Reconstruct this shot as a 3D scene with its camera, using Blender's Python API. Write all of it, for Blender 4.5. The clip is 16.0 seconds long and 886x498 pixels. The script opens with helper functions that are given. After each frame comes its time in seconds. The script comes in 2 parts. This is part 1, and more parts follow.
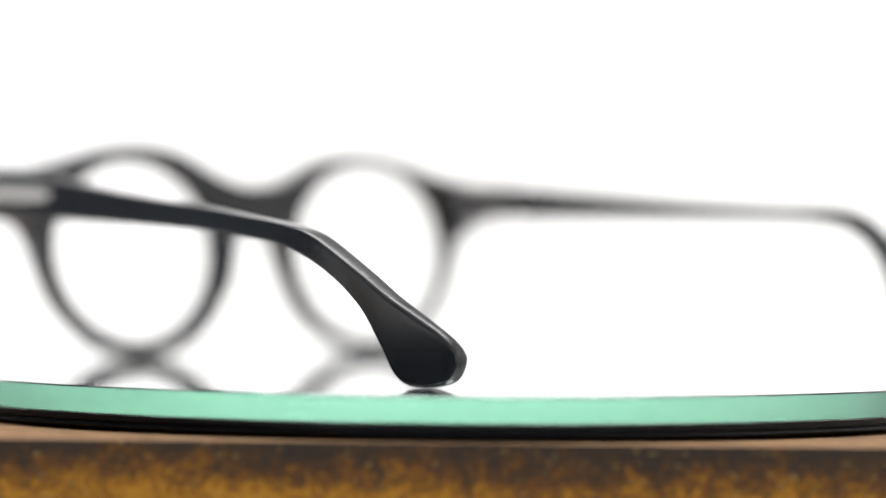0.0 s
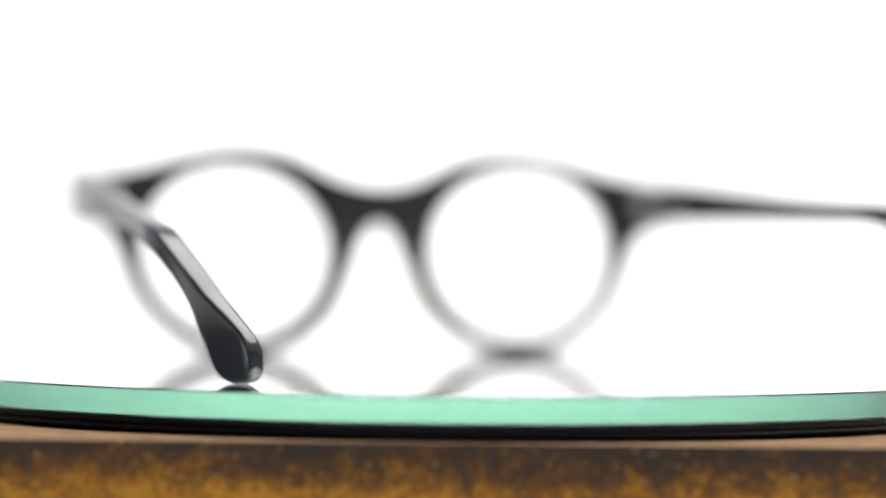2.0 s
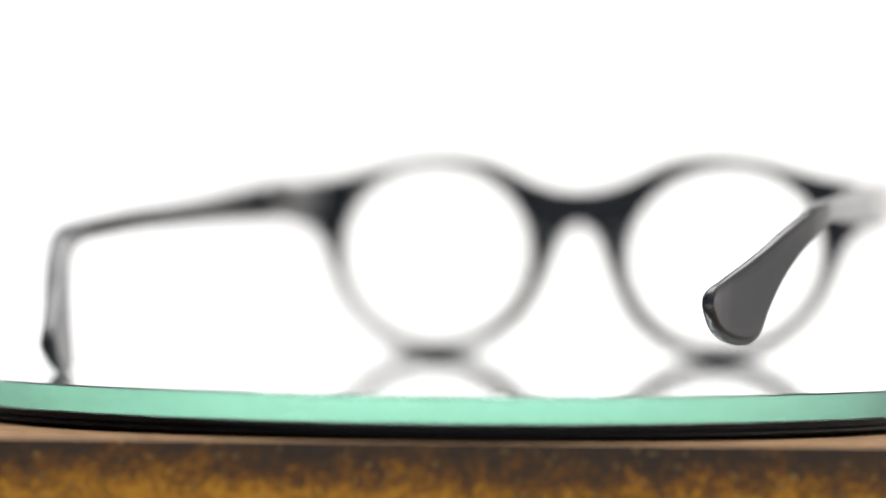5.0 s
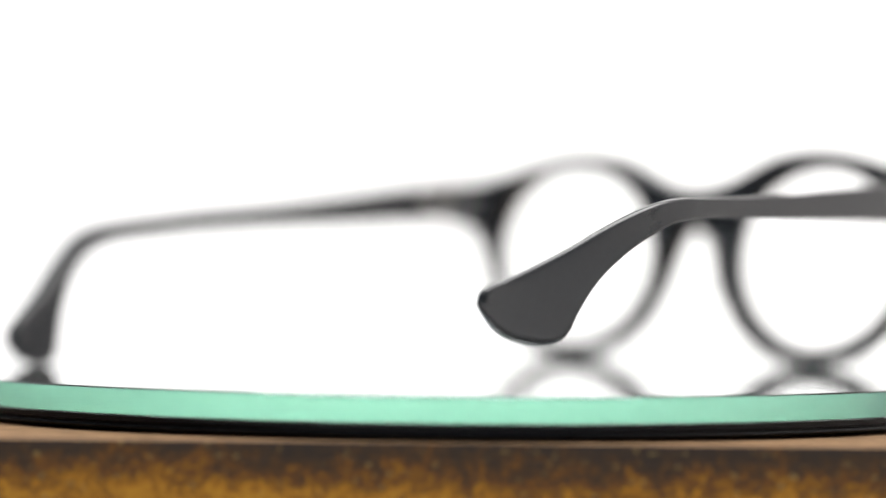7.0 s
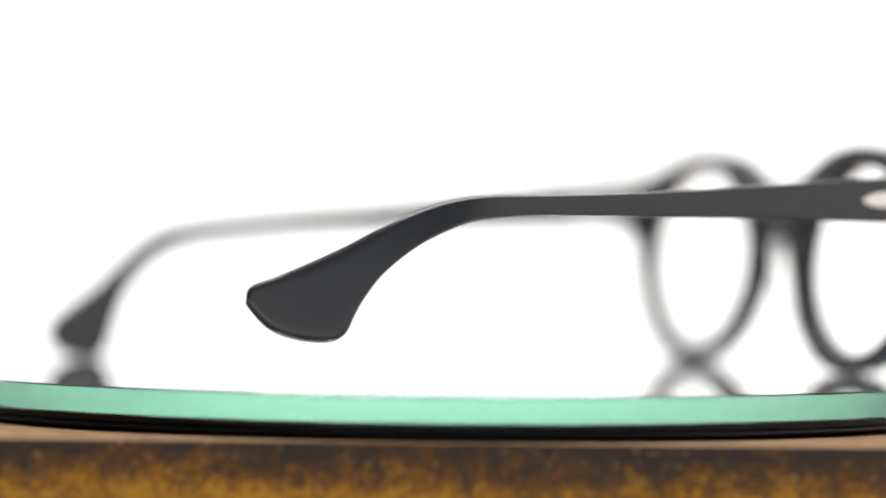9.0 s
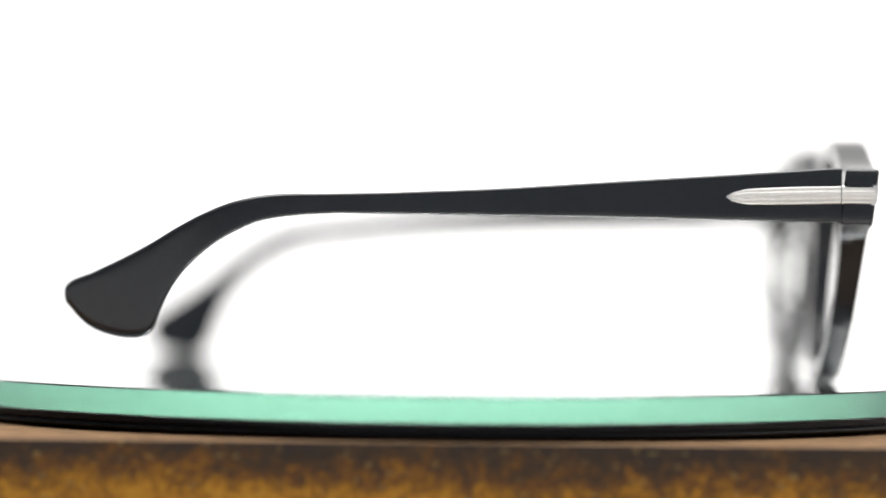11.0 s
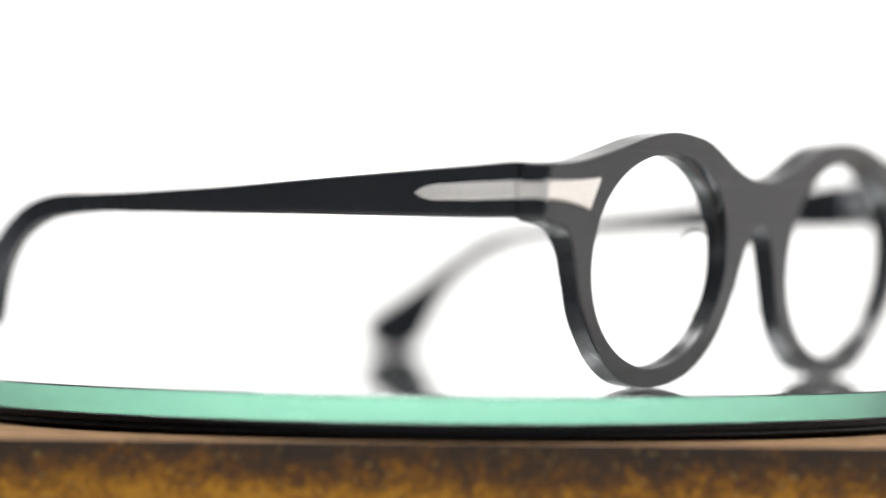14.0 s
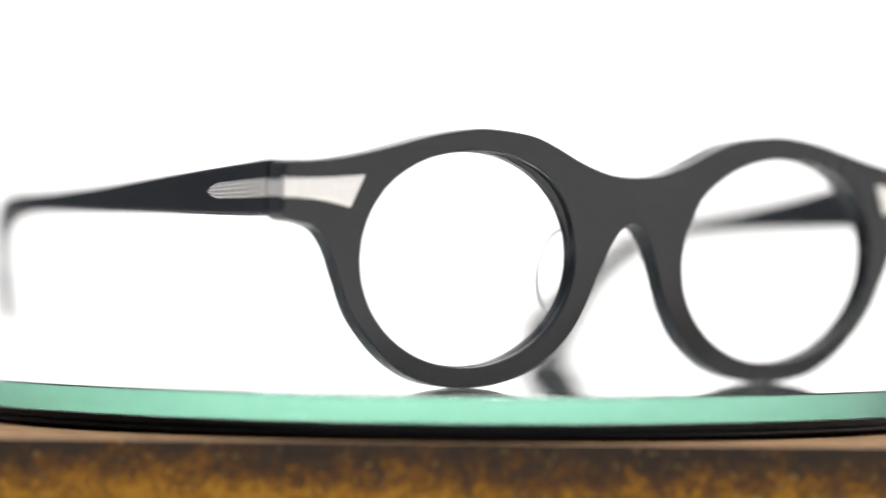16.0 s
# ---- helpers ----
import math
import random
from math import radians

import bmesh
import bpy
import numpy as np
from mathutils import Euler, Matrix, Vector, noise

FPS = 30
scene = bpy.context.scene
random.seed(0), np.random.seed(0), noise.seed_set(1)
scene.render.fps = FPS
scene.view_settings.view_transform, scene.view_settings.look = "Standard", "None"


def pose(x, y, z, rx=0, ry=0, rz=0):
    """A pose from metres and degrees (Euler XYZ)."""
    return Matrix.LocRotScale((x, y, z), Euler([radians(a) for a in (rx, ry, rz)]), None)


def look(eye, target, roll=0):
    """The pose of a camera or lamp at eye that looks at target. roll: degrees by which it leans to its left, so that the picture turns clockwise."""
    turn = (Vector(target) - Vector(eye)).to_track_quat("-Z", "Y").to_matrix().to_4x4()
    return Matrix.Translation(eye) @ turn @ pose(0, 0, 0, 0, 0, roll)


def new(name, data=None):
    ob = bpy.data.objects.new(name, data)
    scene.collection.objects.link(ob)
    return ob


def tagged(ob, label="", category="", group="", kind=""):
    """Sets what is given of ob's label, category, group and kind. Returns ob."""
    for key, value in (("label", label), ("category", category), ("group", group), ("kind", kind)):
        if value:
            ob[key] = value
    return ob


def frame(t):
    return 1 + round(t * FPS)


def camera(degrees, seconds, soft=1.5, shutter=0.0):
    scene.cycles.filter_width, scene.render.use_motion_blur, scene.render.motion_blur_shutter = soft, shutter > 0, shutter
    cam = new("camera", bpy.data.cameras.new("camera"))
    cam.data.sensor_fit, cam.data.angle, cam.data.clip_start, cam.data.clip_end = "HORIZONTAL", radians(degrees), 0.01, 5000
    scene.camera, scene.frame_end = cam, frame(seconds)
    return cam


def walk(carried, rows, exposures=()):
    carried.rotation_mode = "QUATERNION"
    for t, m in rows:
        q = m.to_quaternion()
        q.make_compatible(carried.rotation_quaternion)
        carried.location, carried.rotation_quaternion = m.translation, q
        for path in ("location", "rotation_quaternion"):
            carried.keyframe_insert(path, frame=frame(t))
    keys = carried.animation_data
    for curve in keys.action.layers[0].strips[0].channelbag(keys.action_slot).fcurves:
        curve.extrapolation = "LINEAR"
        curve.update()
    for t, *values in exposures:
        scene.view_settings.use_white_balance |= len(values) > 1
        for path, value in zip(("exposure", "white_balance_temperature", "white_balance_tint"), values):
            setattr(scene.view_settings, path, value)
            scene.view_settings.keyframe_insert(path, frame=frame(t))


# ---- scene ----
# ---- camera: a long lens on a fixed stand, a hand's width above the glass ----
cam = camera(16.05, 16.0, soft=1.6)
EYE, AIM = (0.0, -0.65535, 0.02812), (-0.00188, -0.05536, 0.02515)
walk(cam, [(0.0, look(EYE, AIM, 0.607)), (16.0, look(EYE, AIM, 0.607))], [(0.0, 0.0), (16.0, 0.0)])
cam.data.dof.use_dof = True
cam.data.dof.focus_distance = 0.571
cam.data.dof.aperture_fstop = 4.2

# ---- light ----
world = bpy.data.worlds.new("studio_world")
world.use_nodes = True
scene.world = world
world.node_tree.nodes["Background"].inputs[0].default_value = (0.9, 0.95, 1.0, 1)
world.node_tree.nodes["Background"].inputs[1].default_value = 0.8


def softbox(name, at, aim, sx, sy, watts, colour):
    data = bpy.data.lights.new(name, "AREA")
    data.shape, data.size, data.size_y, data.energy, data.color = "RECTANGLE", sx, sy, watts, colour
    ob = new(name, data)
    ob.matrix_world = look(at, aim)
    return ob


softbox("overhead_softbox", (0.0, 0.10, 0.95), (0.0, -0.06, 0.0), 0.85, 0.8, 18.0, (1.0, 0.985, 0.98))
# unseen warm fill, added to brighten faces that reflect the right front
softbox("side_fill", (0.795, -0.55, 0.24), (0.0, -0.50, 0.24), 0.8, 0.6, 0.72, (1.0, 0.93, 0.89))
# unseen lamp added to whiten the sweep, weaker towards its left edge
softbox("backdrop_fill", (0.05, 0.78, 0.36), (0.05, 1.0, 0.05), 0.22, 0.10, 1.0, (1.0, 0.98, 0.955))


# ---- materials ----
def material(name):
    m = bpy.data.materials.new(name)
    m.use_nodes = True
    return m, m.node_tree, m.node_tree.nodes["Principled BSDF"]


def noise_node(nt, scale, detail=4.0, rough=0.55, stretch=(1, 1, 1)):
    co = nt.nodes.new("ShaderNodeTexCoord")
    mp = nt.nodes.new("ShaderNodeMapping")
    mp.inputs["Scale"].default_value = stretch
    n = nt.nodes.new("ShaderNodeTexNoise")
    n.inputs["Scale"].default_value, n.inputs["Detail"].default_value, n.inputs["Roughness"].default_value = scale, detail, rough
    nt.links.new(co.outputs["Object"], mp.inputs["Vector"])
    nt.links.new(mp.outputs["Vector"], n.inputs["Vector"])
    return n


def ramp_node(nt, fac, stops):
    r = nt.nodes.new("ShaderNodeValToRGB")
    while len(r.color_ramp.elements) < len(stops):
        r.color_ramp.elements.new(0.5)
    for e, (p, c) in zip(r.color_ramp.elements, stops):
        e.position, e.color = p, (*c, 1)
    nt.links.new(fac, r.inputs["Fac"])
    return r


def bump(nt, bsdf, height, strength, distance):
    b = nt.nodes.new("ShaderNodeBump")
    b.inputs["Strength"].default_value, b.inputs["Distance"].default_value = strength, distance
    nt.links.new(height, b.inputs["Height"])
    nt.links.new(b.outputs["Normal"], bsdf.inputs["Normal"])


def simple(name, colour, rough, metal=0.0, ior=1.5, grain=(900.0, 0.06, 0.00003), vary=0.15):
    """A plain surface with fine grain in its colour, gloss and relief."""
    m, nt, b = material(name)
    n = noise_node(nt, grain[0])
    lo, hi = [c * (1 - vary) for c in colour], [min(1, c * (1 + vary)) for c in colour]
    r = ramp_node(nt, n.outputs["Fac"], [(0.3, lo), (0.7, hi)])
    nt.links.new(r.outputs["Color"], b.inputs["Base Color"])
    n2 = noise_node(nt, 70.0, 3.0)
    mr = nt.nodes.new("ShaderNodeMapRange")
    mr.inputs["To Min"].default_value, mr.inputs["To Max"].default_value = rough * 0.85, rough * 1.15
    nt.links.new(n2.outputs["Fac"], mr.inputs["Value"])
    nt.links.new(mr.outputs["Result"], b.inputs["Roughness"])
    b.inputs["Metallic"].default_value, b.inputs["IOR"].default_value = metal, ior
    bump(nt, b, n.outputs["Fac"], grain[1], grain[2])
    return m


ACETATE = simple("black_acetate", (0.0150, 0.0163, 0.0176), 0.23, ior=1.5, grain=(900.0, 0.02, 0.00002), vary=0.06)
SILVER = simple("brushed_silver", (0.78, 0.755, 0.71), 0.40, metal=1.0, vary=0.05)
STEEL = simple("hinge_steel", (0.62, 0.60, 0.57), 0.3, metal=1.0, vary=0.08)
BLACK_PLASTIC = simple("black_plastic", (0.003, 0.003, 0.003), 0.36, ior=1.28)
MIRROR = simple("silvered_backing", (0.86, 0.87, 0.89), 0.22, metal=1.0, grain=(40.0, 0.01, 0.00001), vary=0.01)
PAPER = simple("white_paper", (0.86, 0.855, 0.845), 0.9, grain=(60.0, 0.05, 0.0004), vary=0.02)
FABRIC = simple("white_fabric", (0.84, 0.815, 0.80), 0.95, grain=(300.0, 0.2, 0.0004), vary=0.03)
# darker and bluer than ROOM so that reflections from the west stay dark
DARK_REFLECTION = simple("dark_reflection_grey", (0.145, 0.165, 0.20), 0.8, grain=(20.0, 0.1, 0.001), vary=0.1)
ROOM = simple("grey_room_paint", (0.39, 0.425, 0.48), 0.8, grain=(20.0, 0.1, 0.001), vary=0.1)


def clear_glass(name, colour, rough, ior):
    m, nt, b = material(name)
    b.inputs["Base Color"].default_value = (*colour, 1)
    b.inputs["Roughness"].default_value, b.inputs["IOR"].default_value = rough, ior
    b.inputs["Transmission Weight"].default_value = 1.0
    return m


PLATE_GLASS = clear_glass("plate_glass", (0.96, 0.985, 0.98), 0.0, 1.52)
GLASS_EDGE = clear_glass("green_glass_edge", (0.25, 0.59, 0.43), 0.22, 1.52)
PAD_OUTLINE = simple("opaque_pad_outline", (0.26, 0.262, 0.255), 0.5)
PAD_PLASTIC = clear_glass("clear_nose_pad", (0.97, 0.975, 0.97), 0.05, 1.06)


def rusty():
    """Golden rust, dark brown towards the top and darker to both ends, fine grain and pale specks."""
    m, nt, b = material("rust_patina")

    def mix(op, a, c, k=None):
        n = nt.nodes.new("ShaderNodeMath")
        n.operation = op
        nt.links.new(a, n.inputs[0])
        if isinstance(c, float):
            n.inputs[1].default_value = c
        else:
            nt.links.new(c, n.inputs[1])
        if k is not None:
            nt.links.new(k, n.inputs[2])
        return n.outputs["Value"]

    big = noise_node(nt, 26.0, 3.0, 0.5, (0.8, 1, 0.6)).outputs["Fac"]
    mid = noise_node(nt, 260.0, 5.0, 0.75, (1, 1, 1)).outputs["Fac"]
    fine = noise_node(nt, 1000.0, 2.0, 0.6).outputs["Fac"]
    co = nt.nodes.new("ShaderNodeTexCoord")
    sep = nt.nodes.new("ShaderNodeSeparateXYZ")
    nt.links.new(co.outputs["Object"], sep.inputs["Vector"])
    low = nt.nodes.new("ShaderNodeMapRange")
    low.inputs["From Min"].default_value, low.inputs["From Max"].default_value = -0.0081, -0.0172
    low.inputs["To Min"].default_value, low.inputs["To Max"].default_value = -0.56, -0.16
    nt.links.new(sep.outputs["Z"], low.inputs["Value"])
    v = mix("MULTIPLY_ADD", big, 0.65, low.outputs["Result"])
    side = nt.nodes.new("ShaderNodeMapRange")
    side.inputs["From Min"].default_value, side.inputs["From Max"].default_value = -0.02, 0.07
    side.inputs["To Min"].default_value, side.inputs["To Max"].default_value = 0.0, -0.06
    nt.links.new(sep.outputs["X"], side.inputs["Value"])
    v = mix("ADD", v, side.outputs["Result"])
    far = nt.nodes.new("ShaderNodeMapRange")
    far.inputs["From Min"].default_value, far.inputs["From Max"].default_value = -0.045, -0.085
    far.inputs["To Min"].default_value, far.inputs["To Max"].default_value = 0.0, -0.10
    nt.links.new(sep.outputs["X"], far.inputs["Value"])
    v = mix("ADD", v, far.outputs["Result"])
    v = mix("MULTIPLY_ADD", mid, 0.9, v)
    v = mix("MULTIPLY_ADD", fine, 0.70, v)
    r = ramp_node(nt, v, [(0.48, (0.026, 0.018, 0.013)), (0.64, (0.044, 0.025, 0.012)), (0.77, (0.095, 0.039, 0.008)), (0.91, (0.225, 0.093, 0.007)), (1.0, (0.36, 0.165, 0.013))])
    speck = noise_node(nt, 800.0, 1.0, 0.4).outputs["Fac"]
    sm = nt.nodes.new("ShaderNodeMapRange")
    sm.inputs["From Min"].default_value, sm.inputs["From Max"].default_value = 0.68, 0.76
    nt.links.new(speck, sm.inputs["Value"])
    mx = nt.nodes.new("ShaderNodeMix")
    mx.data_type = "RGBA"
    nt.links.new(sm.outputs["Result"], mx.inputs["Factor"])
    nt.links.new(r.outputs["Color"], mx.inputs["A"])
    mx.inputs["B"].default_value = (0.24, 0.155, 0.05, 1)
    nt.links.new(mx.outputs["Result"], b.inputs["Base Color"])
    b.inputs["Roughness"].default_value, b.inputs["Specular IOR Level"].default_value = 0.6, 0.2
    bump(nt, b, v, 0.35, 0.0003)
    return m


RUST = rusty()
TAN = simple("worn_tan_wood", (0.20, 0.118, 0.060), 0.85, grain=(180.0, 0.2, 0.0002), vary=0.25)
TAN.node_tree.nodes["Principled BSDF"].inputs["Specular IOR Level"].default_value = 0.15


# ---- mesh helpers ----
def finish(name, bm, mat, parent=None, label="", smooth=True, crease=50):
    me = bpy.data.meshes.new(name)
    bmesh.ops.recalc_face_normals(bm, faces=bm.faces)
    if bm.calc_volume(signed=True) < 0:
        bmesh.ops.reverse_faces(bm, faces=bm.faces)
    bm.to_mesh(me)
    bm.free()
    return finish_mesh(name, me, mat, parent, label, smooth, crease)


def finish_mesh(name, me, mat, parent=None, label="", smooth=True, crease=50):
    for m in (mat if isinstance(mat, list) else [mat]):
        me.materials.append(m)
    if smooth:
        me.shade_smooth()
        me.set_sharp_from_angle(angle=radians(crease))
    ob = new(name, me)
    ob.parent = parent
    return tagged(ob, label)


def box(bm, lo, hi, bevel=0.0, seg=2):
    c = [(a + b) / 2 for a, b in zip(lo, hi)]
    s = [b - a for a, b in zip(lo, hi)]
    got = bmesh.ops.create_cube(bm, size=1.0, matrix=Matrix.LocRotScale(c, None, s))
    if bevel:
        edges = {e for v in got["verts"] for e in v.link_edges}
        bmesh.ops.bevel(bm, geom=list(edges), offset=bevel, segments=seg, profile=0.5, affect="EDGES")


def lathe(bm, rz, steps):
    """A closed turned body from (radius, height) pairs, from the axis round to the axis."""
    rings = []
    for r, z in rz:
        if r < 1e-9:
            rings.append([bm.verts.new((0, 0, z))])
        else:
            rings.append([bm.verts.new((r * math.cos(2 * math.pi * i / steps), r * math.sin(2 * math.pi * i / steps), z)) for i in range(steps)])
    for a, b in zip(rings, rings[1:]):
        for i in range(steps):
            j = (i + 1) % steps
            if len(a) == 1:
                bm.faces.new((a[0], b[i], b[j]))
            elif len(b) == 1:
                bm.faces.new((a[i], a[j], b[0]))
            else:
                bm.faces.new((a[i], a[j], b[j], b[i]))


def lathe_ring(bm, radius, section, steps):
    """A closed ring round the z axis with the given (outward, up) section."""
    rings = [[bm.verts.new(((radius + r) * math.cos(a), (radius + r) * math.sin(a), z)) for r, z in section] for a in np.linspace(0, 2 * math.pi, steps + 1)[:-1]]
    k = len(section)
    for p, q in zip(rings, rings[1:] + rings[:1]):
        for j in range(k):
            bm.faces.new((p[j], p[(j + 1) % k], q[(j + 1) % k], q[j]))


def smooth_loop(pts, n):
    """A closed curve through the points, n samples on each span."""
    out = []
    k = len(pts)
    for i in range(k):
        p0, p1, p2, p3 = (np.array(pts[(i + d) % k], float) for d in (-1, 0, 1, 2))
        d0, d1, d2 = (max(1e-6, np.linalg.norm(b - a)) ** 0.5 for a, b in ((p0, p1), (p1, p2), (p2, p3)))
        m1 = (p1 - p0) / d0 - (p2 - p0) / (d0 + d1) + (p2 - p1) / d1
        m2 = (p2 - p1) / d1 - (p3 - p1) / (d1 + d2) + (p3 - p2) / d2
        m1, m2 = m1 * d1, m2 * d1
        for s in range(n):
            u = s / n
            out.append(tuple((2 * u**3 - 3 * u**2 + 1) * p1 + (u**3 - 2 * u**2 + u) * m1 + (-2 * u**3 + 3 * u**2) * p2 + (u**3 - u**2) * m2))
    return out


def slab(name, loops, half, round_off, seg=3):
    """A sheet cut to the loops (outline first, then holes), 2*half thick with rounded edges; a mesh in x, y with its thickness in z."""
    cu = bpy.data.curves.new(name, "CURVE")
    cu.dimensions, cu.fill_mode = "2D", "BOTH"
    cu.extrude, cu.bevel_depth, cu.bevel_resolution, cu.offset = half - round_off, round_off, seg, -round_off
    for pts in loops:
        sp = cu.splines.new("POLY")
        sp.points.add(len(pts) - 1)
        for p, q in zip(sp.points, pts):
            p.co = (q[0], q[1], 0, 1)
        sp.use_cyclic_u = True
    ob = bpy.data.objects.new(name, cu)
    scene.collection.objects.link(ob)
    me = bpy.data.meshes.new_from_object(ob.evaluated_get(bpy.context.evaluated_depsgraph_get()))
    bpy.data.objects.remove(ob)
    bpy.data.curves.remove(cu)
    bm = bmesh.new()
    bm.from_mesh(me)
    bpy.data.meshes.remove(me)
    bmesh.ops.remove_doubles(bm, verts=bm.verts, dist=2e-6)
    return bm


def weighted(ob):
    mod = ob.modifiers.new("weighted", "WEIGHTED_NORMAL")
    mod.keep_sharp, mod.weight = True, 60
    return ob


def lerp_table(v, table):
    xs, ys = zip(*table)
    return float(np.interp(v, xs, ys))


# ---- the setting: white paper sweep; unseen fabric reflector and dim room added to shape reflections ----
def backdrop():
    bm = bmesh.new()
    prof = [(-0.55, -0.0705), (0.75, -0.0705)]
    prof += [(0.75 + 0.25 * math.sin(a), 0.1795 - 0.25 * math.cos(a)) for a in np.linspace(0.1, math.pi / 2, 14)]
    prof += [(1.0, 1.1)]
    under = [(-0.55, -0.0735), (0.75, -0.0735)]
    under += [(0.75 + 0.253 * math.sin(a), 0.1795 - 0.253 * math.cos(a)) for a in np.linspace(0.1, math.pi / 2, 14)]
    under += [(1.003, 1.1)]
    loop = prof + under[::-1]
    rows = [[bm.verts.new((x, y, z)) for y, z in loop] for x in np.linspace(-0.54, 0.80, 11)]
    k = len(loop)
    for a, b in zip(rows, rows[1:]):
        for i in range(k):
            bm.faces.new((a[i], a[(i + 1) % k], b[(i + 1) % k], b[i]))
    bm.faces.new(rows[0])
    bm.faces.new(rows[-1][::-1])
    tagged(finish("backdrop", bm, PAPER), "seamless white paper sweep behind the turntable", "backdrop", kind="structure")


def panel(name, lo, hi, mat, label, cat):
    bm = bmesh.new()
    box(bm, lo, hi)
    tagged(finish(name, bm, mat, smooth=False), label, cat, kind="structure")


backdrop()
# out-of-view wall, added to keep left-facing surfaces dark
panel("unseen_wall_west", (-1.55, -2.6, -0.07), (-1.5, 1.1, 1.4), DARK_REFLECTION, "unseen dark grey wall added to darken reflections beside the sweep", "wall")
# out-of-view white reflector, added to brighten right-facing surfaces
panel("unseen_reflector_east", (0.81, -1.00, -0.07), (0.83, 1.02, 1.1), FABRIC, "unseen white fabric reflector added beside the sweep", "wall")
# out-of-view panel, added to dim what the front mirrors at grazing angles
panel("unseen_wall_north", (-0.83, 1.03, -0.07), (0.83, 1.06, 1.1), ROOM, "unseen grey panel added to dim reflections from behind the paper sweep", "wall")
# added bounce surface above, out of view
panel("ceiling", (-0.83, -0.50, 1.1), (0.83, 1.02, 1.12), FABRIC, "unseen white fabric panel added over the sweep", "ceiling")
panel("floor", (-2.2, -2.6, -0.12), (2.2, 1.6, -0.0736), ROOM, "grey table top under the photo sweep", "floor")
# added surface behind the camera, for faces turned that way to reflect
panel("unseen_wall_south", (-2.2, -2.7, -0.12), (2.2, -2.6, 1.4), ROOM, "unseen grey wall added behind the camera for reflections", "wall")


# ---- rusty plinth ----
def plinth():
    thing = new("plinth")
    bm = bmesh.new()
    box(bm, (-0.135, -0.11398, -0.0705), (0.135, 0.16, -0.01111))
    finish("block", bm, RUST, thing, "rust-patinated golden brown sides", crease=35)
    bm = bmesh.new()
    box(bm, (-0.135, -0.1140, -0.0111), (0.135, 0.16, -0.0081), 0.00008, 1)
    for f in bm.faces:
        f.material_index = 1 if f.normal.z > 0.9 else 0
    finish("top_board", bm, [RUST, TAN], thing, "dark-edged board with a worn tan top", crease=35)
    return tagged(thing, "brown block with golden rust patina under the turntable", "plinth")


plinth()

# ---- turntable and its glass ----
turntable = tagged(new("turntable"), "low black turntable standing on the rusty plinth", "turntable")
bm = bmesh.new()
lathe(bm, [(0, -0.0081), (0.085, -0.0081), (0.087, -0.0080), (0.087, -0.0075), (0, -0.0075)], 96)
finish("foot", bm, BLACK_PLASTIC, turntable)
bm = bmesh.new()
lathe(bm, [(0, -0.0075), (0.1097, -0.0075), (0.1102, -0.0073), (0.1104, -0.0070), (0.1103, -0.0066), (0.1094, -0.0064), (0.1094, -0.0062), (0.1102, -0.0060),
           (0.1102, -0.00515), (0.1101, -0.00505), (0, -0.00505)], 900)
platter = finish("platter", bm, BLACK_PLASTIC, turntable, "black platter with a grooved rim", crease=35)

glass_plate = tagged(new("glass_plate"), "round green-edged glass plate lying on the turntable", "glass plate")
bm = bmesh.new()
R = 0.1104
lathe(bm, [(0, -0.0049), (R - 0.0001, -0.0049), (R, -0.0048), (R, -0.0003), (R - 0.0003, 0.0), (0, 0.0)], 900)
for f in bm.faces:
    c = f.calc_center_median()
    f.material_index = 1 if math.hypot(c.x, c.y) > R - 0.002 and abs(c.z + 0.00245) < 0.0021 else 0
finish("plate", bm, [PLATE_GLASS, GLASS_EDGE], glass_plate, crease=20)
bm = bmesh.new()
lathe(bm, [(0, -0.00504), (R - 0.003, -0.00504), (R - 0.003, -0.00493), (0, -0.00493)], 900)
finish("mirror_backing", bm, MIRROR, glass_plate, "silvered backing of the glass", crease=20)

# ---- eyeglasses ----
MID = 0.0069          # the bridge's offset from the axis
MM = 0.001
spectacles = tagged(new("eyeglasses"), "matte black acetate eyeglasses with silver temple inlays, no lenses", "eyeglasses")

UPPER = [(0, 38.9), (4.7, 39.2), (9.1, 40.4), (12.9, 41.9), (16.8, 43.8), (21.8, 45.8), (27.9, 46.8), (33.9, 47.1), (42.1, 46.0), (48.9, 44.3), (55.7, 42.6), (62.4, 41.3), (68.5, 40.8)]
LOWER = [(67.8, 29.6), (65.0, 28.5), (62.5, 25.1), (60.5, 20.1), (57.8, 13.9), (54.5, 9.5), (49.7, 4.9), (43.6, 1.5), (37.6, 0.25), (33.2, 0.0),
         (27.9, 0.5), (21.9, 2.1), (17.3, 4.6), (12.1, 9.3), (8.3, 16.1), (6.3, 21.4), (4.2, 26.4), (2.0, 29.2), (0, 30.1)]
CORNER = [(71.7, 40.7), (72.25, 40.2), (72.3, 35.0), (72.25, 30.9), (71.7, 30.3)]


def front_y(x, z):
    """The front face leans, its top further forward than its foot, and wraps a little round the face."""
    return 0.0770 + 0.112 * (z - 0.024) - 0.30 * (x * x - 0.034**2)


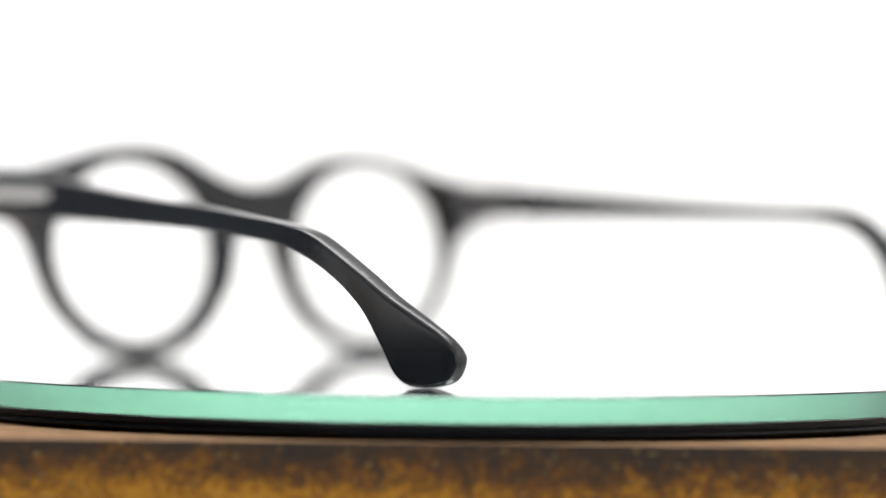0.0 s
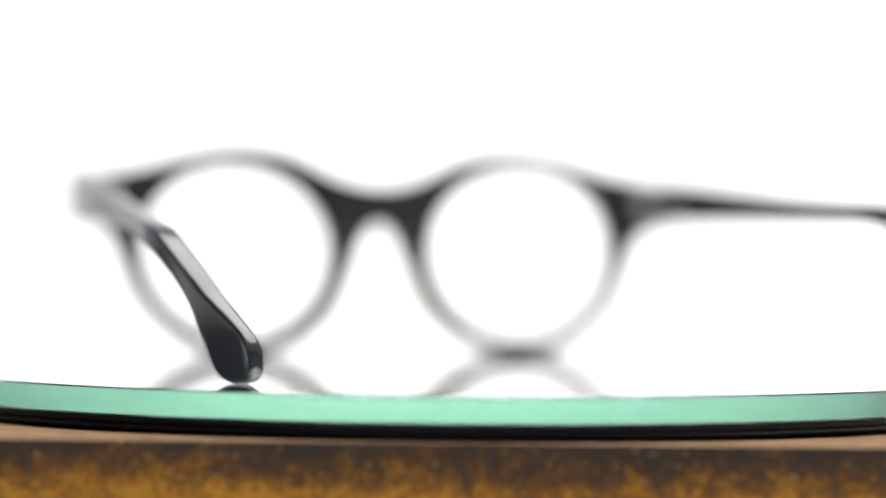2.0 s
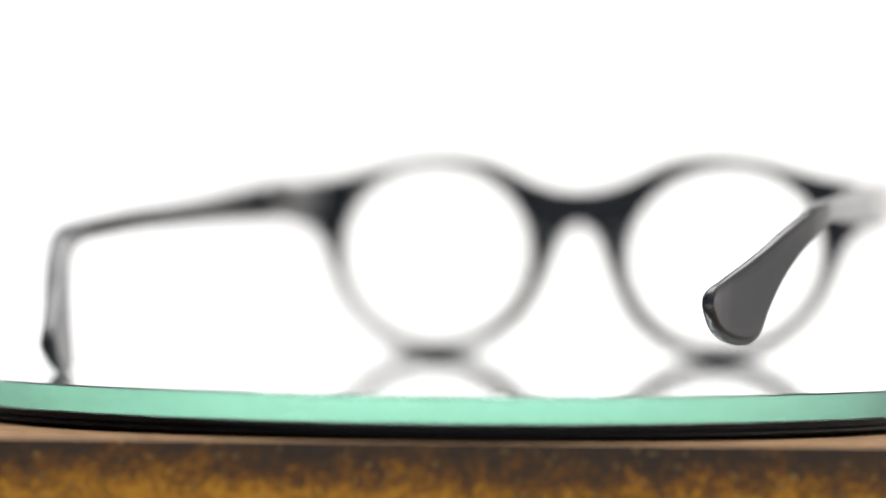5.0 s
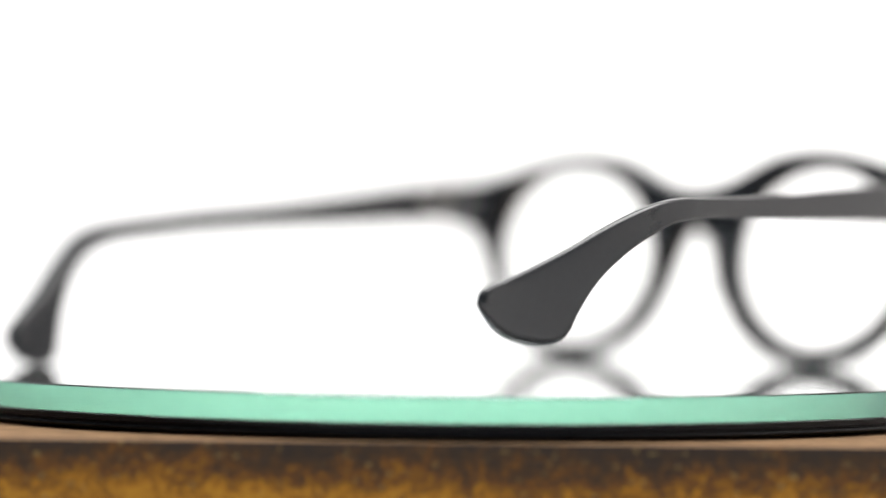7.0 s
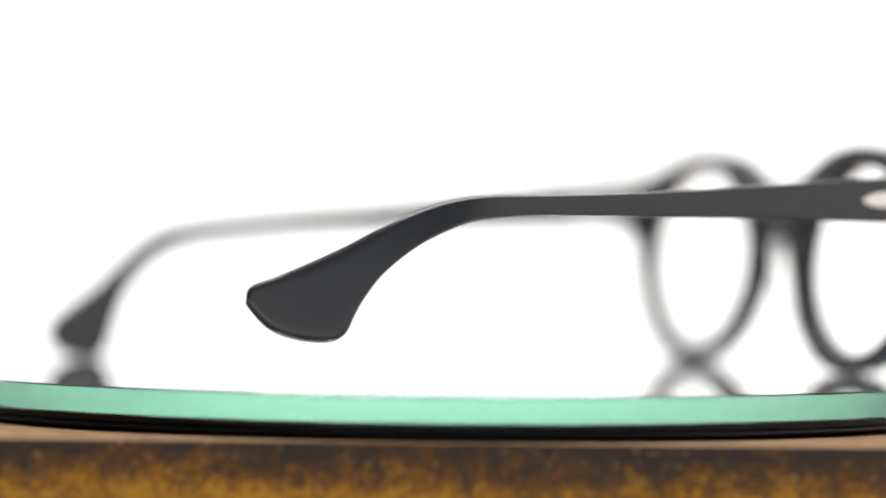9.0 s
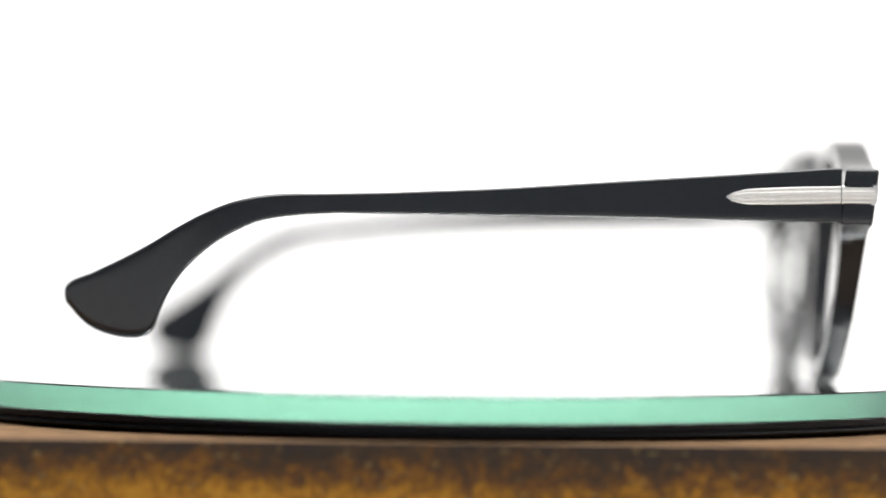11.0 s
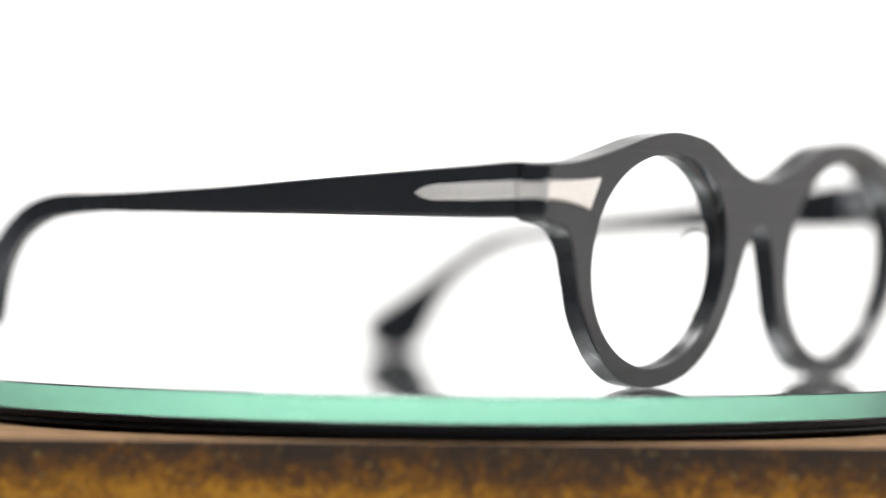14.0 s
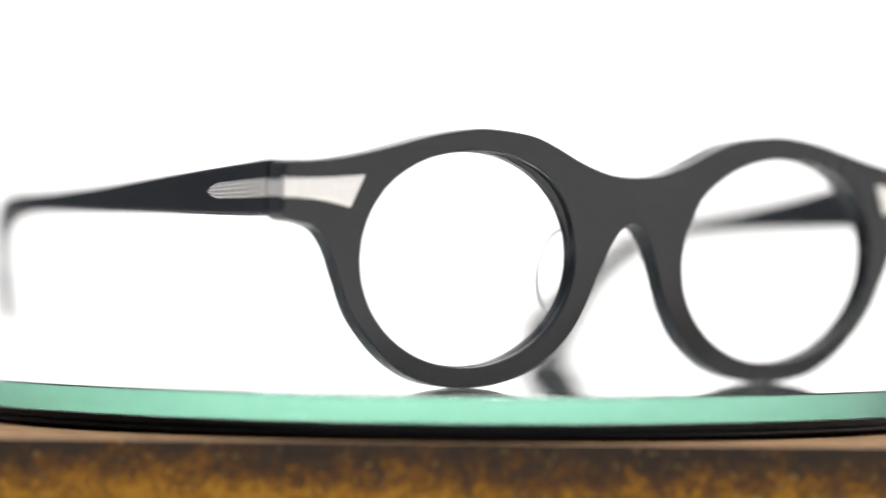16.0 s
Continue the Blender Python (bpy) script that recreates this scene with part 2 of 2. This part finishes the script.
def lens_hole(side, grow=0.0, nasal=0.0):
    """A lens opening's outline in mm, grown all round, and more towards the bridge above."""
    pts = []
    for i in range(96):
        a = 2 * math.pi * i / 96
        k = 1 + 0.03 * math.exp(-(((a - 0.72 + math.pi) % (2 * math.pi) - math.pi) / 0.55) ** 2)
        g = grow + nasal * math.exp(-((a - 2.35) / 0.5) ** 2)
        pts.append((side * (34.25 + 0.3 * math.sin(a) + (21.95 * k + g) * math.cos(a)), 23.35 + (19.42 * k + g) * math.sin(a)))
    return pts


def front_frame():
    right = UPPER + CORNER + LOWER
    left = [(-x, z) for x, z in reversed(right[1:-1])]
    outline = smooth_loop(right + left, 5)
    loops = [[(x * MM, z * MM) for x, z in lp] for lp in (outline, lens_hole(1, 0.16, 0.8), lens_hole(-1, 0.16, 0.8))]
    half = 0.00242
    bm = slab("front", loops, half, 0.00045)
    for v in bm.verts:
        x, z, d = v.co.x, v.co.y, v.co.z
        back = min(1, max(0, (abs(x) - 0.0615) / 0.008))
        back = back * back * (3 - 2 * back)
        t = (half - d) / (2 * half)
        brow = min(1, max(0, (z - 0.026) / 0.014))
        brow = brow * brow * (3 - 2 * brow) - min(1, max(0, (abs(x) - 0.0615) / 0.004))
        foot = min(1, max(0, (0.031 - z) / 0.013)) * 0.0007          # the rims are thinner below
        v.co = (x + MID, front_y(x, z) - t * (2 * half - foot + 0.0013 * back + 0.0014 * max(0, brow)), z)
    return weighted(finish("front_frame", bm, ACETATE, spectacles, "matte black round-eyed frame front"))


def lens_ledge(side):
    """The low step inside a lens opening that a lens would rest against."""
    bm = bmesh.new()
    inner, outer = lens_hole(side), lens_hole(side, 0.9, 0.8)
    rings = []
    for (xi, zi), (xo, zo) in zip(inner, outer):
        ring = []
        for x, z, d in ((xo, zo, 1.75), (xi + 0.2 * (xo - xi), zi + 0.2 * (zo - zi), 1.75), (xi, zi, 1.95), (xi, zi, 3.7), (xi + 0.2 * (xo - xi), zi + 0.2 * (zo - zi), 3.9), (xo, zo, 3.9)):
            ring.append(bm.verts.new((x * MM + MID, front_y(x * MM, z * MM) - d * MM, z * MM)))
        rings.append(ring)
    for a, b in zip(rings, rings[1:] + rings[:1]):
        for j in range(6):
            bm.faces.new((a[j], a[(j + 1) % 6], b[(j + 1) % 6], b[j]))
    finish("lens_ledge", bm, ACETATE, spectacles, "low step inside the lens opening", crease=35)


# a temple seen from the side: (along, height) in mm, its upper and its lower edge from the hinge to the tip
UPPER_EDGE = {1: [(70.7, 40.9), (60, 40.2), (49, 39.4), (28, 37.9), (7, 36.4), (-3, 35.9), (-14, 35.4), (-24, 35.15), (-32, 35.0), (-36.5, 34.5), (-41, 33.4), (-46, 31.4),
                  (-51, 28.8), (-56, 25.8), (-61.8, 22.8), (-67.6, 20.1), (-71.4, 18.6), (-72.6, 17.2)],
              -1: [(70.7, 40.9), (60, 39.9), (49, 38.7), (28, 36.0), (8, 33.9), (-3, 33.0), (-10.6, 32.2), (-20, 31.1), (-29.8, 30.0), (-34.4, 29.3), (-37.8, 28.6), (-41.3, 27.2),
                   (-45, 24.8), (-50.8, 20.5), (-55.8, 16.5), (-61.0, 13.0), (-65.3, 10.1), (-67.6, 8.1), (-68.6, 6.1)]}
LOWER_EDGE = {1: [(70.7, 30.7), (60, 30.9), (49, 31.1), (28, 31.4), (7, 31.5), (-14, 31.6), (-24, 31.5), (-35, 30.2), (-40.0, 28.2), (-44.9, 25.2), (-49.8, 20.7), (-52.6, 16.7),
                  (-54.4, 13.0), (-55.7, 9.8), (-57.8, 8.4), (-62.4, 8.4), (-67.7, 10.1), (-71.1, 13.2), (-72.6, 16.0)],
              -1: [(70.7, 30.7), (60, 30.3), (45, 29.9), (18, 29.2), (0, 28.5), (-10.6, 27.9), (-20, 27.0), (-33.2, 25.4), (-39.6, 23.0), (-45, 19.4), (-49.8, 14.2), (-52.1, 9.8),
                   (-53.6, 6.0), (-54.5, 3.3), (-56.2, 0.9), (-59.6, 0.0), (-63.2, 0.4), (-66.2, 1.5), (-68.1, 3.7), (-68.7, 5.7)]}
# how far the outer face stands from the bridge's line
BOW = {1: [(-72, 64.6), (-66, 67.4), (-57, 71.2), (-47, 76.2), (-36, 78.7), (-20, 78.1), (10, 76.4), (49, 73.9), (71, 72.3)],
       -1: [(-72, 68.4), (-66, 70.4), (-57, 73.8), (-47, 78.1), (-37, 80.4), (-20, 79.1), (10, 76.4), (49, 73.9), (71, 72.3)]}


def bow(side, y):
    """The outer face's stand-off, smoothed so that the temple bends without creases."""
    return sum(lerp_table(y + d, BOW[side]) for d in (-6, -3, 0, 3, 6)) / 5


def place_temple(side, y, z, inset):
    """A point on a temple: along y and height z in mm, inset inward from its outer face."""
    if y < -36:                            # the tips are bent inward towards their lower edge
        k = min(1.0, (-36 - y) / (14 if side < 0 else 18))
        inset += (0.18 if side < 0 else 0.09) * k * k * (3 - 2 * k) * max(0.0, lerp_table(y, UPPER_EDGE[side][::-1]) - z)
    return Vector((side * (bow(side, y) - inset) * MM + MID, y * MM, z * MM))


def even(pts, n):
    """n + 1 points along a smooth line through pts, at even steps."""
    p = np.array(smooth_loop(pts, 12)[:(len(pts) - 1) * 12 + 1])
    d = np.concatenate([[0], np.cumsum(np.hypot(*np.diff(p, axis=0).T))])
    u = np.linspace(0, d[-1], n + 1)
    return list(zip(np.interp(u, d, p[:, 0]), np.interp(u, d, p[:, 1])))


def temple(side):
    """Lofted from hinge to tip: flat faces, rounded edges, a rounded end."""
    bm = bmesh.new()
    n = 130
    top, low = even(UPPER_EDGE[side], n), even(LOWER_EDGE[side], n)
    end = np.array(top[-1])
    rings = []
    for k in range(n + 1):
        a, b = np.array(low[k]), np.array(top[k])
        gap = max(0.05, np.linalg.norm(b - a))
        w = (b - a) / gap
        tip = min(1.0, max(0.0, (-22 - (a[0] + b[0]) / 2) / 22))
        tip = tip * tip * (3 - 2 * tip)
        thick, edge = 3.9 - (1.5 if side > 0 else -0.6) * tip, 0.65 + (0.4 if side > 0 else 0.3) * tip
        fine = min(1.0, max(0.0, (-50 - (a[0] + b[0]) / 2) / 17))
        fine = (1.5 if side < 0 else 0.2) * fine * fine * (3 - 2 * fine)
        thick -= fine
        near = min(np.linalg.norm(a - end), np.linalg.norm(b - end))
        r = min(edge, gap * 0.46)
        lean = 0.0 if near > edge else edge - math.sqrt(max(0.0, edge**2 - (edge - near) ** 2))
        pts = [(r * (1 - math.cos(t)), r * (1 - math.sin(t))) for t in np.linspace(0, math.pi / 2, 7)]
        low_r = min(r + (0.75 * tip if side > 0 else 0.0), gap * 0.46)          # the lower outer edge is rounded further in
        outer = [(low_r / r * h, i) for h, i in pts] + [(low_r + 0.12 * (gap - low_r - r), 0.0), (gap * 0.35, 0.0), (gap * 0.5, 0.0), (gap * 0.65, 0.0), (gap - r - 0.12 * (gap - 2 * r), 0.0)]
        outer += [(gap - h, i) for h, i in reversed(pts)]
        inner = pts + [(h, 0.0) for h, i in outer[7:-7]] + outer[-7:]
        ring = [(h, lean + i * (thick / 2 - lean) / (thick / 2)) for h, i in outer] + [(h, thick - lean - i * (thick / 2 - lean) / (thick / 2)) for h, i in reversed(inner)]
        rings.append([bm.verts.new(place_temple(side, *(a + w * h), i + 0.4 * fine)) for h, i in ring])
    m = len(rings[0])
    for p, q in zip(rings, rings[1:]):
        for i in range(m):
            bm.faces.new((p[i], p[(i + 1) % m], q[(i + 1) % m], q[i]))
    bm.faces.new(rings[0])
    bm.faces.new(list(reversed(rings[-1])))
    return finish("temple", bm, ACETATE, spectacles, "matte black acetate temple with a flared tip")


def ridged(name, parent, stations, label, ridges=4, proud=0.55, hollow=0.0):
    """A ribbed metal strip: each station gives its low edge, high edge and outward way."""
    bm = bmesh.new()
    n = ridges * 6
    rows = []
    for low, high, out, k in stations:
        row = []
        for i in range(n + 1):
            u = i / n
            crown = math.sin(math.pi * min(max(u, 0.0), 1.0)) ** 0.4 if 0 < i < n else 0
            rib = abs(math.sin(math.pi * ridges * u)) ** 0.7
            row.append(bm.verts.new(low.lerp(high, u) + out * (k * proud * MM * (crown * 0.62 + 0.38 * (rib if not hollow else hollow * (2 * u - 1) ** 2) * crown) - 0.0002)))
        rows.append(row)
    for a, b in zip(rows, rows[1:]):
        for i in range(n):
            bm.faces.new((a[i], a[i + 1], b[i + 1], b[i]))
    back = [[bm.verts.new(p.co - out * 0.0006) for p in (r[0], r[-1])] for r, (l, h, out, k) in zip(rows, stations)]
    for (a, b), ra, rb in zip(zip(back, back[1:]), rows, rows[1:]):
        bm.faces.new((a[0], b[0], rb[0], ra[0]))
        bm.faces.new((a[1], ra[-1], rb[-1], b[1]))
        bm.faces.new((a[0], a[1], b[1], b[0]))
    for r, b in ((rows[0], back[0]), (rows[-1], back[-1])):
        bm.faces.new(r + [b[1], b[0]])
    return finish(name, bm, SILVER, parent, label)


def inlay(side, parent):
    st = []
    for i in range(25):
        u = i / 24
        y = 48.5 + (70.55 - 48.5) * u
        e = min(1.0, math.sqrt(min(1.0, u / 0.22)) * (0.86 + 0.14 * min(1, u / 0.6))) if u > 0 else 0.04
        out = Vector((side, 0, 0))
        zc = 35.3 + 0.65 * u
        st.append((place_temple(side, y, zc - 1.72 * e, 0), place_temple(side, y, zc + 1.72 * e, 0), out, max(0.15, e)))
    ridged("inlay", parent, st, "ribbed silver leaf-shaped inlay")


def end_inlay(side):
    st = []
    for y in np.linspace(70.75, 76.9, 6):
        x = side * 72.25 * MM + MID
        st.append((Vector((x, y * MM, 0.0342)), Vector((x, y * MM, 0.0377)), Vector((side, 0, 0)), 1.0))
    ridged("end_inlay", spectacles, st, "ribbed silver wrap on the hinge end")


def plaque(side):
    """The flared silver plate on the front, its edges bowed, with a raised border."""
    st = []
    for i in range(15):
        u = i / 14
        flare = u ** 2.2
        xl, xh = 72.5 + (59.4 - 72.5) * u, 72.5 + (56.7 - 72.5) * u
        zl, zh = 34.1 - 1.75 * flare, 37.7 + 0.85 * flare
        st.append((Vector((side * xl * MM + MID, front_y(xl * MM, zl * MM), zl * MM)), Vector((side * xh * MM + MID, front_y(xh * MM, zh * MM), zh * MM)), Vector((0, 1, -0.11)).normalized(), 1.0))
    ridged("plaque", spectacles, st, "flared silver corner plaque", 3, 0.62, 1.3)


def hinge(side):
    bm = bmesh.new()
    x0 = 68.0
    for k, z in enumerate((32.9, 34.4, 35.9)):
        m = Matrix.Translation((side * (x0 - 0.6) * MM + MID, 0.0697, (z + 0.7) * MM))
        bmesh.ops.create_cone(bm, cap_ends=True, segments=14, radius1=0.0011, radius2=0.0011, depth=0.00132, matrix=m)
    a, b = sorted((side * 66.9, side * 68.9))
    box(bm, (a * MM + MID, 0.0590, 0.0331), (b * MM + MID, 0.0692, 0.0377), 0.0003)
    box(bm, (min(side * 62.6, side * 68.9) * MM + MID, 0.0703, 0.0331), (max(side * 62.6, side * 68.9) * MM + MID, 0.0727, 0.0377), 0.0003)
    finish("hinge", bm, STEEL, spectacles, "silver barrel hinge")


def nose_pad(side):
    """A thin clear flap, bowed, standing back from the rim beside the bridge."""
    bm = bmesh.new()
    edge = [(1 - 0.085 * (1 - math.cos(a)), 0.62 * math.sin(a)) for a in np.linspace(math.pi / 2, -math.pi / 2, 9)]
    lathe(bm, [(0, 0.34), (0.45, 0.34), (0.78, 0.40)] + edge + [(0.78, -0.40), (0.45, -0.34), (0, -0.34)], 72)
    for v in bm.verts:
        y, z, x = v.co
        v.co = ((x + 0.9 * (y * y + z * z) - 0.9) * MM, y * 5.0 * (1 - 0.12 * z) * MM, z * 8.0 * MM)
    at = pose(side * 10.6 * MM + MID, 0.0695, 0.0212, 0, side * -8, side * 25)
    bmesh.ops.transform(bm, verts=bm.verts, matrix=at)
    pad = finish("nose_pad", bm, PAD_PLASTIC, spectacles, "clear plastic nose pad")
    # opaque grey ring stands in for the refracted outline of the clear pad
    bm = bmesh.new()
    lathe_ring(bm, 1.0, [(0.03 * math.cos(a), 0.14 * math.sin(a)) for a in np.linspace(0, 2 * math.pi, 9)[:-1]], 72)
    for v in bm.verts:
        y, z, x = v.co
        v.co = ((x + 0.9 * (y * y + z * z) - 0.9) * MM, y * 5.0 * (1 - 0.12 * z) * MM, z * 8.0 * MM)
    bmesh.ops.transform(bm, verts=bm.verts, matrix=at)
    finish("pad_outline", bm, PAD_OUTLINE, pad, "thin opaque grey ring drawing the outline of the clear pad")


front_frame()
for s in (1, -1):
    lens_ledge(s)
    arm = temple(s)
    inlay(s, arm)
    end_inlay(s)
    plaque(s)
    hinge(s)
    nose_pad(s)


# ---- what moves: the platter turns once in half a minute and carries glass and glasses round ----
def motions():
    turn = [(i * 0.5, pose(0, 0, 0, 0, 0, 42.59 - 12.02 * i * 0.5)) for i in range(33)]
    walk(platter, turn)
    walk(glass_plate, turn)
    walk(spectacles, turn)


motions()
